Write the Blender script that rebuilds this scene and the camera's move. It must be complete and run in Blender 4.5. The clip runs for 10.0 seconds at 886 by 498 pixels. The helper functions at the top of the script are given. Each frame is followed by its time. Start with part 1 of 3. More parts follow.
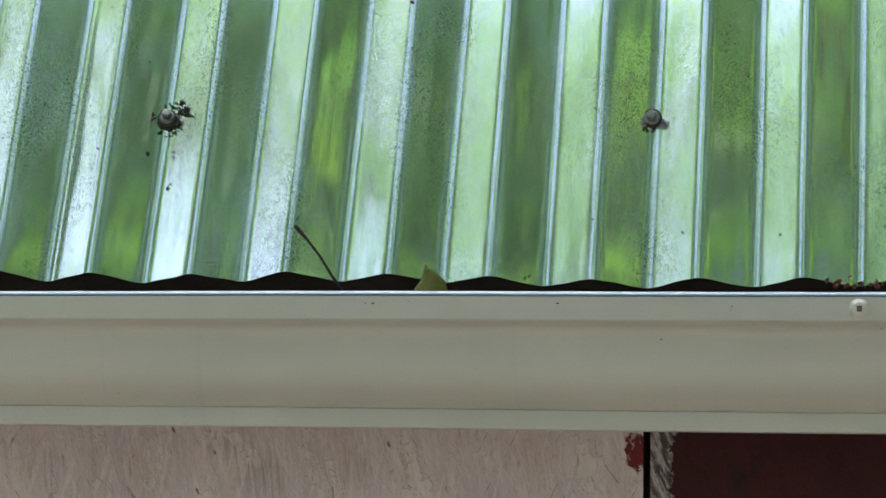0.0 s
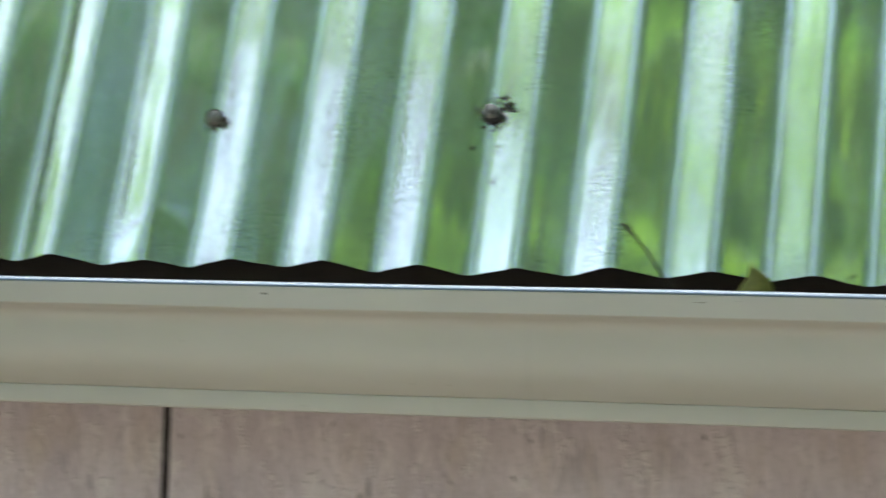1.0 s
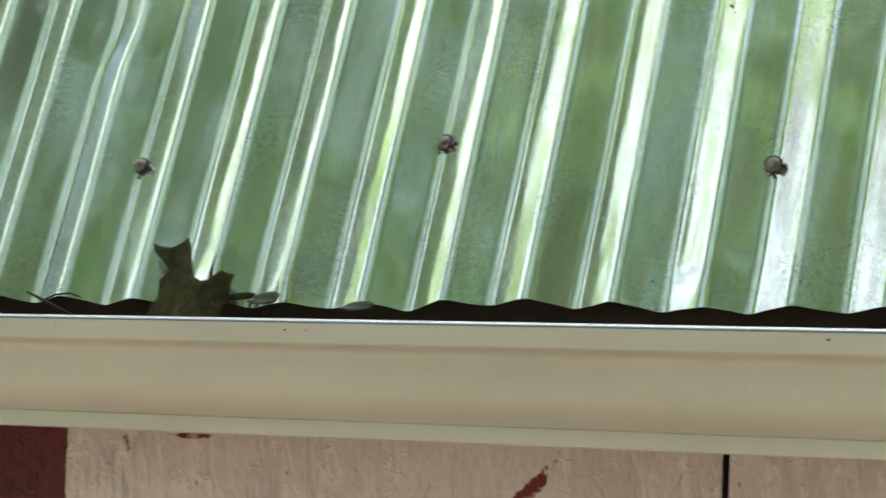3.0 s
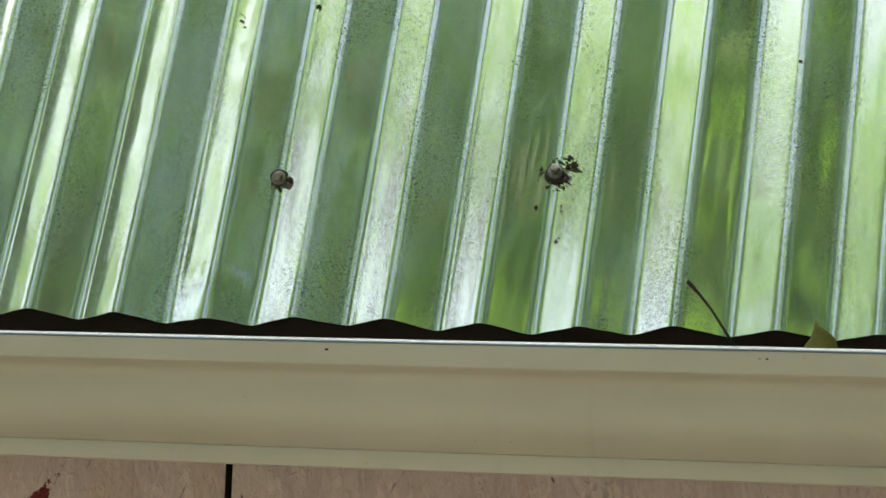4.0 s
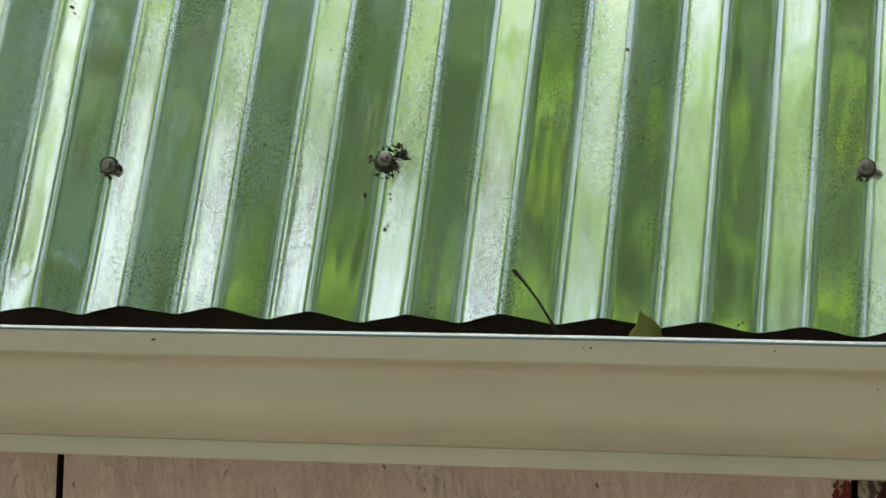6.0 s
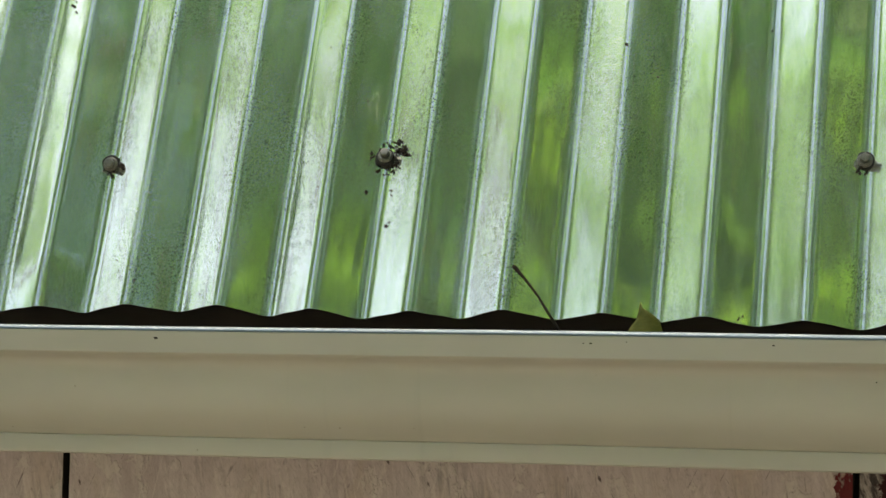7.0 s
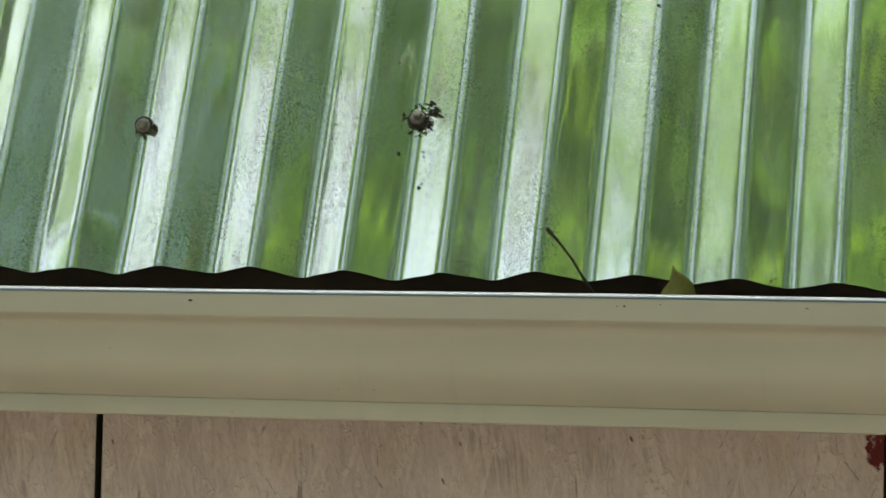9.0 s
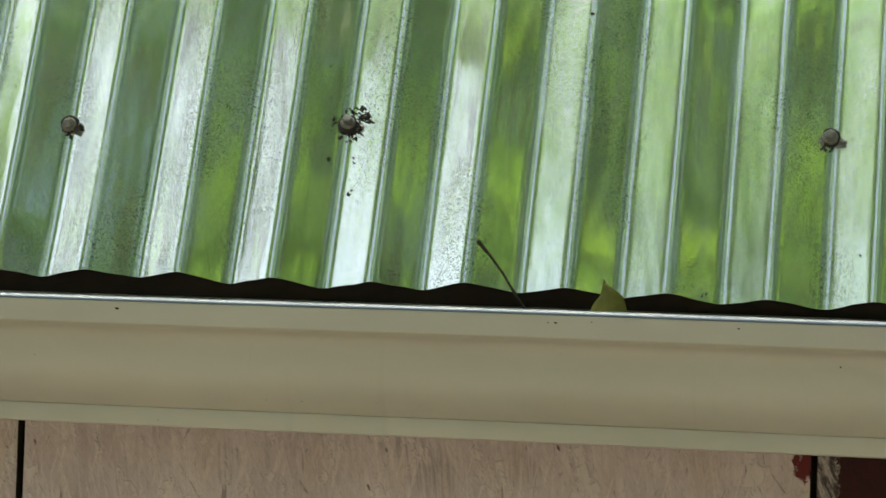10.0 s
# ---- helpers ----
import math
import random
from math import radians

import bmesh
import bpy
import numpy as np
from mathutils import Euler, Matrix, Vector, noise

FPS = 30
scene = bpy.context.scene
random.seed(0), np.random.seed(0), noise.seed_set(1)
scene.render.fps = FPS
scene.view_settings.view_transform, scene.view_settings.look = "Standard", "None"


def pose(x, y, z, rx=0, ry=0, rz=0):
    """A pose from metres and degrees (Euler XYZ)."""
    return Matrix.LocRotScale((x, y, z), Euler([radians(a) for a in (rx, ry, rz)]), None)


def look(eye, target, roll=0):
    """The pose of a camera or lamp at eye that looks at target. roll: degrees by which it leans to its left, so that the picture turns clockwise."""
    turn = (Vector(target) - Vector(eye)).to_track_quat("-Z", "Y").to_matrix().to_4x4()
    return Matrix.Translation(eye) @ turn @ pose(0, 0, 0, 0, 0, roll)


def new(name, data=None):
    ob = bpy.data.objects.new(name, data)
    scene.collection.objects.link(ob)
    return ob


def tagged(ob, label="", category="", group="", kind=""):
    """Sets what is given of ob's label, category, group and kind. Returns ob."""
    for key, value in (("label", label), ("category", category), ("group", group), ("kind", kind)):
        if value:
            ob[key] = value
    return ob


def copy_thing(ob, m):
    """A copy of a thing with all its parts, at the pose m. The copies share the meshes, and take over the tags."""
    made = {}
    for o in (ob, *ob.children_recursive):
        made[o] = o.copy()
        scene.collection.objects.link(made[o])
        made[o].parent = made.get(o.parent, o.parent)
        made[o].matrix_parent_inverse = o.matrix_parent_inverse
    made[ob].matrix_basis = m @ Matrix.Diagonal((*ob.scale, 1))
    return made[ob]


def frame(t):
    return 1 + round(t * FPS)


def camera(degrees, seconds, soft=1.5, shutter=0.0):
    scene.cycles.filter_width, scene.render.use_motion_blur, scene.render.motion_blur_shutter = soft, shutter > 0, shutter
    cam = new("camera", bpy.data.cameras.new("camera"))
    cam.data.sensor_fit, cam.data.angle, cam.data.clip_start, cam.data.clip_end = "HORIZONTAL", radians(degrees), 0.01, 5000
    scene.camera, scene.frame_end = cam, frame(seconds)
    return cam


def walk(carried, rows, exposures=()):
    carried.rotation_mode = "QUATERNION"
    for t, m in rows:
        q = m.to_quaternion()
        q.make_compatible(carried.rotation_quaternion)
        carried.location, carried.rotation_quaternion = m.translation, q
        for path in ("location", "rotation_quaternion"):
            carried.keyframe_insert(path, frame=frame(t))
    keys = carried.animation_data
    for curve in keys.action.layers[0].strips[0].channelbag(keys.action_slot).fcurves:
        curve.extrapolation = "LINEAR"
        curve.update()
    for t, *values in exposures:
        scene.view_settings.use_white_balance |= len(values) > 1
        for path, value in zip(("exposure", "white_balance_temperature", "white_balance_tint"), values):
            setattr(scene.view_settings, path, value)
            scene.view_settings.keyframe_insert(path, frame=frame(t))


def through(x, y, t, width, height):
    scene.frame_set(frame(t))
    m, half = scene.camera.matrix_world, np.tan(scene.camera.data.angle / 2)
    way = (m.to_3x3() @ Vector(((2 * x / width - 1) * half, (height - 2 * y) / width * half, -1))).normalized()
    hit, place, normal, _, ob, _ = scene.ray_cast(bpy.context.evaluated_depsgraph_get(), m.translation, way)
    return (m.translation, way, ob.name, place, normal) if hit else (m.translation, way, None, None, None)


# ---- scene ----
EAVE = 1.65      # height of the eave's lower edge over the ground

# camera: seconds, x, y, z over the eave, turn to the left, tilt up, roll
cam = camera(19.257, 10.0, soft=1.5, shutter=0.15)
PATH = [
    (0, 0.5197, -1.6840, -0.0950, 10.634, 3.867, 0.585),
    (0.5, 0.4889, -1.7049, -0.0937, 10.281, 3.664, 0.621),
    (0.9, 0.4602, -1.7236, -0.0734, 12.648, 2.850, 1.830),
    (1, 0.4513, -1.7281, -0.0685, 15.249, 2.711, 1.720),
    (1.2, 0.4383, -1.7362, -0.0632, 19.092, 2.356, 1.700),
    (1.5, 0.4150, -1.7405, -0.0579, 20.927, 2.415, 1.725),
    (2, 0.3893, -1.7525, -0.0548, 24.842, 2.203, 1.434),
    (2.5, 0.4078, -1.7559, -0.0574, 28.415, 2.904, 1.550),
    (2.7, 0.4111, -1.7422, -0.0653, 28.407, 3.142, 1.673),
    (3.8, 0.4518, -1.7278, -0.0970, 17.391, 5.018, 2.332),
    (4, 0.4500, -1.7246, -0.1008, 16.671, 4.987, 2.144),
    (4.5, 0.4581, -1.7221, -0.0909, 15.134, 4.765, 2.068),
    (5, 0.4594, -1.7157, -0.0878, 14.886, 4.612, 1.812),
    (5.5, 0.4792, -1.7102, -0.0872, 14.301, 4.402, 1.951),
    (5.7, 0.4774, -1.7172, -0.0848, 13.767, 4.345, 1.754),
    (7, 0.4920, -1.7253, -0.0744, 14.208, 3.898, 1.264),
    (7.5, 0.4986, -1.7246, -0.0644, 14.324, 3.632, 0.821),
    (8, 0.4886, -1.7320, -0.0628, 15.127, 3.423, 0.958),
    (8.5, 0.4818, -1.7388, -0.0621, 15.353, 3.251, 1.072),
    (9, 0.4806, -1.7340, -0.0626, 14.489, 2.656, 1.227),
    (9.3, 0.4722, -1.7286, -0.0381, 11.734, 2.575, 0.400),
    (9.5, 0.4651, -1.7272, -0.0234, 13.050, 2.192, 0.149),
    (10, 0.4641, -1.7265, -0.0126, 12.493, 1.302, 1.898),
]


def aimed(x, y, z, yaw, tilt, roll):
    a, b = radians(yaw), radians(tilt)
    eye = Vector((x, y, z + EAVE))
    way = Vector((-math.sin(a) * math.cos(b), math.cos(a) * math.cos(b), math.sin(b)))
    return look(eye, eye + way, roll)


walk(cam, [(t, aimed(*row)) for t, *row in PATH],
     exposures=[(0.0, 2.12, 6550, 5), (1.4, 2.38, 6650, 4), (2.0, 2.4, 6750, 4), (2.7, 2.5, 7700, 6), (4.0, 2.05, 8450, 1), (10.0, 1.98, 8450, 1)])

# ---- light ----
SUN_ELEVATION, SUN_AZIMUTH = radians(54), radians(-28)   # azimuth from +y towards +x
world = bpy.data.worlds.new("sky")
scene.world = world
world.use_nodes = True
wn = world.node_tree.nodes
sky = wn.new("ShaderNodeTexSky")
sky.sky_type = "NISHITA"
sky.sun_disc = False
sky.sun_elevation = SUN_ELEVATION
sky.sun_rotation = SUN_AZIMUTH
sky.dust_density = 5.0
sky.ozone_density = 0.6
wn["Background"].inputs["Strength"].default_value = 0.15
world.node_tree.links.new(sky.outputs["Color"], wn["Background"].inputs["Color"])

sun_data = bpy.data.lights.new("sun", "SUN")
sun_data.energy = 4.0
sun_data.angle = radians(0.5)
sun_data.color = (1.0, 0.97, 0.92)
sun = new("sun", sun_data)
sun_from = Vector((math.sin(SUN_AZIMUTH) * math.cos(SUN_ELEVATION), math.cos(SUN_AZIMUTH) * math.cos(SUN_ELEVATION), math.sin(SUN_ELEVATION)))
sun.matrix_world = look(sun_from * 30, (0, 0, 0))


# ---- materials ----
class Mat:
    """A small builder of node materials."""

    def __init__(self, name):
        self.m = bpy.data.materials.new(name)
        self.m.use_nodes = True
        self.t = self.m.node_tree
        self.b = self.t.nodes["Principled BSDF"]
        self.out = self.t.nodes["Material Output"]
        self.coord = self.t.nodes.new("ShaderNodeTexCoord").outputs["Object"]

    def node(self, kind, **inputs):
        n = self.t.nodes.new(kind)
        for k, v in inputs.items():
            self.put(n.inputs[k.replace("_", " ")], v)
        return n

    def put(self, socket, v):
        if isinstance(v, bpy.types.NodeSocket):
            self.t.links.new(v, socket)
        else:
            socket.default_value = v

    def mapped(self, scale=(1, 1, 1), rot=(0, 0, 0), loc=(0, 0, 0)):
        v = self.coord
        if any(rot):
            n = self.node("ShaderNodeMapping", Vector=v)
            n.inputs["Rotation"].default_value = [radians(a) for a in rot]
            v = n.outputs[0]
        n = self.node("ShaderNodeMapping", Vector=v)
        n.inputs["Scale"].default_value = scale
        n.inputs["Location"].default_value = loc
        return n.outputs[0]

    def noise(self, scale, detail=4.0, rough=0.55, vector=None, distortion=0.0):
        n = self.node("ShaderNodeTexNoise", Vector=vector or self.coord, Scale=scale, Detail=detail, Roughness=rough, Distortion=distortion)
        return n.outputs["Fac"]

    def ramp(self, fac, *stops):
        n = self.node("ShaderNodeValToRGB", Fac=fac)
        e = n.color_ramp.elements
        while len(e) < len(stops):
            e.new(0.5)
        for el, (pos, c) in zip(e, stops):
            el.position = pos
            el.color = (*c, 1) if isinstance(c, tuple) else (c, c, c, 1)
        return n.outputs["Color"]

    def mix(self, fac, a, b, kind="MIX"):
        n = self.t.nodes.new("ShaderNodeMix")
        n.data_type = "RGBA"
        n.blend_type = kind
        self.put(n.inputs[0], fac)
        self.put(n.inputs[6], (*a, 1) if isinstance(a, tuple) else a)
        self.put(n.inputs[7], (*b, 1) if isinstance(b, tuple) else b)
        return n.outputs[2]

    def math(self, op, a, b=0.0):
        n = self.t.nodes.new("ShaderNodeMath")
        n.operation = op
        self.put(n.inputs[0], a)
        self.put(n.inputs[1], b)
        return n.outputs[0]

    def bump(self, height, strength, distance, onto=None):
        n = self.node("ShaderNodeBump", Height=height, Strength=strength, Distance=distance)
        if onto:
            self.put(n.inputs["Normal"], onto)
        return n.outputs[0]

    def done(self, color=None, rough=None, metal=None, normal=None, **more):
        for key, v in (("Base Color", color), ("Roughness", rough), ("Metallic", metal), ("Normal", normal)):
            if v is not None:
                self.put(self.b.inputs[key], (*v, 1) if isinstance(v, tuple) else v)
        for key, v in more.items():
            self.put(self.b.inputs[key.replace("_", " ")], v)
        return self.m


def mat_roof():
    m = Mat("galvanised_sheet")
    # rolled zinc: long shallow waves, a hammered grain that glints in drifts, fine dark dirt
    waves = m.noise(1.0, 2, 0.5, m.mapped((30, 8, 30)))
    film = m.noise(1.0, 4, 0.6, m.mapped((40, 12, 40)))
    drift = m.ramp(m.noise(1.0, 3, 0.6, m.mapped((17, 6, 17))), (0.44, 0.15), (0.60, 1.0))
    speck = m.ramp(m.noise(1.0, 2, 0.75, m.mapped((1050, 620, 1050), (0, 0, 25))), (0.53, 0.0), (0.59, 1.0))
    fleck = m.ramp(m.node("ShaderNodeTexVoronoi", Vector=m.coord, Scale=95.0).outputs["Distance"], (0.05, 1.0), (0.10, 0.0))
    dirt = m.math("MAXIMUM", m.math("MULTIPLY", m.math("MULTIPLY", speck, drift), 0.72), m.math("MULTIPLY", fleck, 0.4))
    # faint roller lines along the sheet
    rolled = m.noise(1.0, 3, 0.7, m.mapped((900, 3, 900)))
    base = m.mix(m.ramp(film, (0.3, 0.0), (0.75, 1.0)), (0.60, 0.655, 0.63), (0.68, 0.72, 0.695))
    base = m.mix(m.ramp(rolled, (0.35, 0.10), (0.6, 0.0)), base, (0.40, 0.43, 0.39))
    base = m.mix(dirt, base, (0.05, 0.070, 0.054))
    rough = m.ramp(m.math("ADD", m.math("MULTIPLY", film, 0.6), m.math("MULTIPLY", drift, 0.25)), (0.2, 0.045), (0.8, 0.085))
    rough = m.math("ADD", rough, m.math("MULTIPLY", dirt, 0.2))
    n1 = m.bump(waves, 0.16, 0.005)
    n1 = m.bump(rolled, 0.05, 0.0004, n1)
    peel = m.noise(560, 1.5, 0.5)
    n2 = m.bump(peel, 0.52, 0.0012, n1)
    patch = m.ramp(m.noise(1.0, 2, 0.5, m.mapped((30, 8, 30), (0, 0, 0), (4, 2, 0))), (0.52, 0.07), (0.68, 0.55))
    m.done(base, rough, m.math("SUBTRACT", 0.93, m.math("MULTIPLY", dirt, 0.15)), n1)
    glint = m.node("ShaderNodeBsdfGlossy", Color=base, Roughness=0.04, Normal=n2)
    x = m.node("ShaderNodeMixShader", Fac=patch)
    m.put(x.inputs[1], m.b.outputs[0])
    m.put(x.inputs[2], glint.outputs[0])
    m.put(m.out.inputs["Surface"], x.outputs[0])
    return m.m


def mat_gutter():
    m = Mat("almond_enamel")
    blot = m.noise(14, 4, 0.6, m.mapped((0.4, 1, 1)))
    fine = m.noise(260, 2)
    col = m.mix(m.ramp(blot, (0.3, 0.0), (0.75, 1.0)), (0.42, 0.40, 0.345), (0.475, 0.455, 0.395))
    streak = m.ramp(m.noise(1.0, 3, 0.6, m.mapped((90, 4, 4))), (0.62, 0.0), (0.85, 0.35))
    col = m.mix(streak, col, (0.35, 0.33, 0.29))
    speck = m.ramp(m.node("ShaderNodeTexVoronoi", Vector=m.coord, Scale=38.0).outputs["Distance"], (0.02, 1.0), (0.035, 0.0))
    col = m.mix(m.math("MULTIPLY", speck, 0.5), col, (0.2, 0.16, 0.1))
    return m.done(col, m.ramp(blot, (0.2, 0.32), (0.8, 0.45)), 0.0, m.bump(fine, 0.05, 0.0006))


def paint_relief(m, seed):
    """Brush strokes and scratches: strokes along the board, and crossing ones."""
    loc = (seed, 0, seed * 2)
    strokes = m.noise(1.0, 5, 0.6, m.mapped((170, 60, 26), (0, 8, 0), loc), 0.8)
    cross_a = m.noise(1.0, 4, 0.6, m.mapped((260, 60, 34), (0, 36, 0), loc), 0.4)
    cross_b = m.noise(1.0, 4, 0.6, m.mapped((240, 60, 30), (0, -22, 0), loc), 0.4)
    return strokes, cross_a, cross_b


def thin_lines(m, scale, turn, loc, width, keep):
    """Fine scratches: the contour lines of a stretched noise, broken up by a second one."""
    n = m.noise(1.0, 0.6, 0.4, m.mapped(scale, (0, turn, 0), loc))
    line = m.ramp(m.math("ABSOLUTE", m.math("SUBTRACT", n, 0.5)), (width * 0.4, 1.0), (width, 0.0))
    gate = m.ramp(m.noise(1.0, 3, 0.6, m.mapped((70, 40, 30), (0, turn, 0), (loc[2] + 3, 1, loc[0]))), (keep, 0.0), (keep + 0.06, 1.0))
    return m.math("MULTIPLY", line, gate)


def ellipse(m, x, z, rx, rz, turn=0):
    """The distance from a place on the board, 1 at the rim of an ellipse."""
    n = m.node("ShaderNodeVectorMath")
    n.operation = "SUBTRACT"
    m.put(n.inputs[0], m.coord)
    n.inputs[1].default_value = (x, 0, z)
    v = m.node("ShaderNodeMapping", Vector=n.outputs[0])
    v.vector_type = "TEXTURE"
    v.inputs["Rotation"].default_value = (0, radians(turn), 0)
    v.inputs["Scale"].default_value = (rx, 1, rz)
    d = m.node("ShaderNodeVectorMath")
    d.operation = "LENGTH"
    m.put(d.inputs[0], v.outputs[0])
    return d.outputs["Value"]


def mat_white_board(seed, splashes=(), rubbed=(), red_end=None):
    m = Mat("worn_white_paint")
    strokes, ca, cb = paint_relief(m, seed)
    blot = m.noise(13, 5, 0.65, m.mapped((1, 1, 0.6), (0, 0, 0), (seed, 0, 0)))
    col = m.mix(m.ramp(blot, (0.3, 0.0), (0.72, 1.0)), (0.47, 0.40, 0.415), (0.64, 0.565, 0.575))
    col = m.mix(m.ramp(strokes, (0.46, 0.0), (0.70, 0.6)), col, (0.72, 0.65, 0.645))
    ochre = m.ramp(m.noise(1.0, 4, 0.6, m.mapped((24, 24, 7), (0, 0, 0), (seed * 5, 0, 2))), (0.52, 0.0), (0.72, 0.5))
    col = m.mix(ochre, col, (0.48, 0.38, 0.27))
    patchy = m.ramp(m.noise(16, 3, 0.5, m.mapped((1, 1, 0.7), (0, 0, 0), (seed * 3, 0, 1))), (0.55, 0.0), (0.66, 1.0))
    grey = m.math("MULTIPLY", m.ramp(strokes, (0.40, 1.0), (0.50, 0.0)), patchy)
    col = m.mix(m.math("MULTIPLY", grey, 0.5), col, (0.22, 0.20, 0.205))
    hatch = m.ramp(m.noise(1.0, 2, 0.5, m.mapped((420, 60, 26), (0, 4, 0), (seed, 0, 0))), (0.42, 1.0), (0.54, 0.0))
    for x, z, rx, rz in rubbed:
        near = m.ramp(m.math("ADD", ellipse(m, x, z, rx, rz), m.math("MULTIPLY", m.math("SUBTRACT", m.noise(60, 3), 0.5), 1.2)), (0.6, 1.0), (1.0, 0.0))
        col = m.mix(m.math("MULTIPLY", m.math("MULTIPLY", near, hatch), 0.30), col, (0.17, 0.165, 0.175))
    pale = m.math("MAXIMUM", thin_lines(m, (80, 60, 2.0), 15, (seed + 4, 0, 2.3), 0.02, 0.5), thin_lines(m, (80, 60, 2.0), -14, (seed + 6, 0, 5.3), 0.02, 0.5))
    col = m.mix(m.math("MULTIPLY", pale, 0.5), col, (0.70, 0.64, 0.62))
    l1 = thin_lines(m, (75, 60, 2.0), 6, (seed, 0, 1.3), 0.009, 0.58)
    l2 = thin_lines(m, (60, 60, 2.0), 34, (seed, 0, 4.1), 0.008, 0.585)
    l3 = thin_lines(m, (60, 60, 2.0), -27, (seed, 0, 7.7), 0.008, 0.585)
    lines = m.math("MAXIMUM", l1, m.math("MAXIMUM", l2, l3))
    col = m.mix(m.math("MULTIPLY", lines, 0.6), col, (0.10, 0.07, 0.065))
    vor = m.node("ShaderNodeTexVoronoi", Vector=m.mapped((1, 1, 0.42), (0, 24, 0), (seed, 0, 0)), Scale=85.0)
    some = m.ramp(m.node("ShaderNodeSeparateColor", Color=vor.outputs["Color"]).outputs[0], (0.60, 0.0), (0.64, 1.0))
    chips = m.math("MULTIPLY", m.ramp(m.math("ADD", vor.outputs["Distance"], m.math("MULTIPLY", m.noise(400, 2), 0.12)), (0.12, 1.0), (0.17, 0.0)), some)
    col = m.mix(m.math("MULTIPLY", chips, 0.85), col, (0.06, 0.035, 0.03))
    col = m.mix(m.ramp(m.noise(170, 4, 0.7), (0.3, 0.35), (0.5, 0.0)), col, (0.30, 0.25, 0.245))
    ragged = m.noise(130, 4, 0.7)
    for x, z, rx, rz, turn in splashes:
        # a ragged splash of the red paint, at its own place on the board
        d = ellipse(m, x, z, rx, rz, turn)
        far = m.math("ADD", d, m.math("MULTIPLY", m.math("SUBTRACT", ragged, 0.5), 2.2))
        col = m.mix(m.ramp(far, (0.86, 1.0), (0.94, 0.0)), col, (0.13, 0.011, 0.015))
    flaked = m.ramp(m.noise(1.0, 4, 0.7, m.mapped((34, 34, 26), (0, 12, 0), (seed * 2, 0, 5))), (0.56, 0.0), (0.60, 1.0))
    col = m.mix(m.math("MULTIPLY", flaked, 0.4), col, (0.70, 0.66, 0.62))
    if red_end is not None:
        # the oxblood paint of the board's end, with a ragged edge where it meets the white
        x = m.node("ShaderNodeSeparateXYZ", Vector=m.coord).outputs[0]
        past = m.math("DIVIDE", m.math("SUBTRACT", x, red_end), 0.0045)
        past = m.math("ADD", past, m.math("MULTIPLY", m.math("SUBTRACT", m.noise(55, 5, 0.75), 0.5), 2.4))
        red = m.mix(m.ramp(m.noise(16, 5, 0.65), (0.3, 0.0), (0.7, 1.0)), (0.068, 0.008, 0.011), (0.108, 0.016, 0.019))
        red = m.mix(m.ramp(ca, (0.28, 0.4), (0.36, 0.0)), red, (0.11, 0.05, 0.045))
        red = m.mix(m.ramp(m.noise(1.0, 4, 0.65, m.mapped((48, 48, 34), (0, 20, 0), (seed, 0, 0))), (0.53, 0.0), (0.66, 0.7)), red, (0.018, 0.006, 0.006))
        col = m.mix(m.ramp(past, (0.42, 0.0), (0.58, 1.0)), red, col)
    lumps = m.noise(1.0, 4, 0.6, m.mapped((75, 60, 30), (0, -18, 0), (seed, 0, 3)), 0.6)
    n = m.bump(strokes, 0.8, 0.0016)
    n = m.bump(lumps, 0.45, 0.0026, n)
    n = m.bump(flaked, 0.7, 0.0010, n)
    n = m.bump(ca, 0.6, 0.0013, n)
    n = m.bump(cb, 0.6, 0.0013, n)
    n = m.bump(m.math("SUBTRACT", 1.0, lines), 0.6, 0.0010, n)
    return m.done(col, m.ramp(blot, (0.2, 0.45), (0.8, 0.65)), 0.0, n, Specular_IOR_Level=0.28)


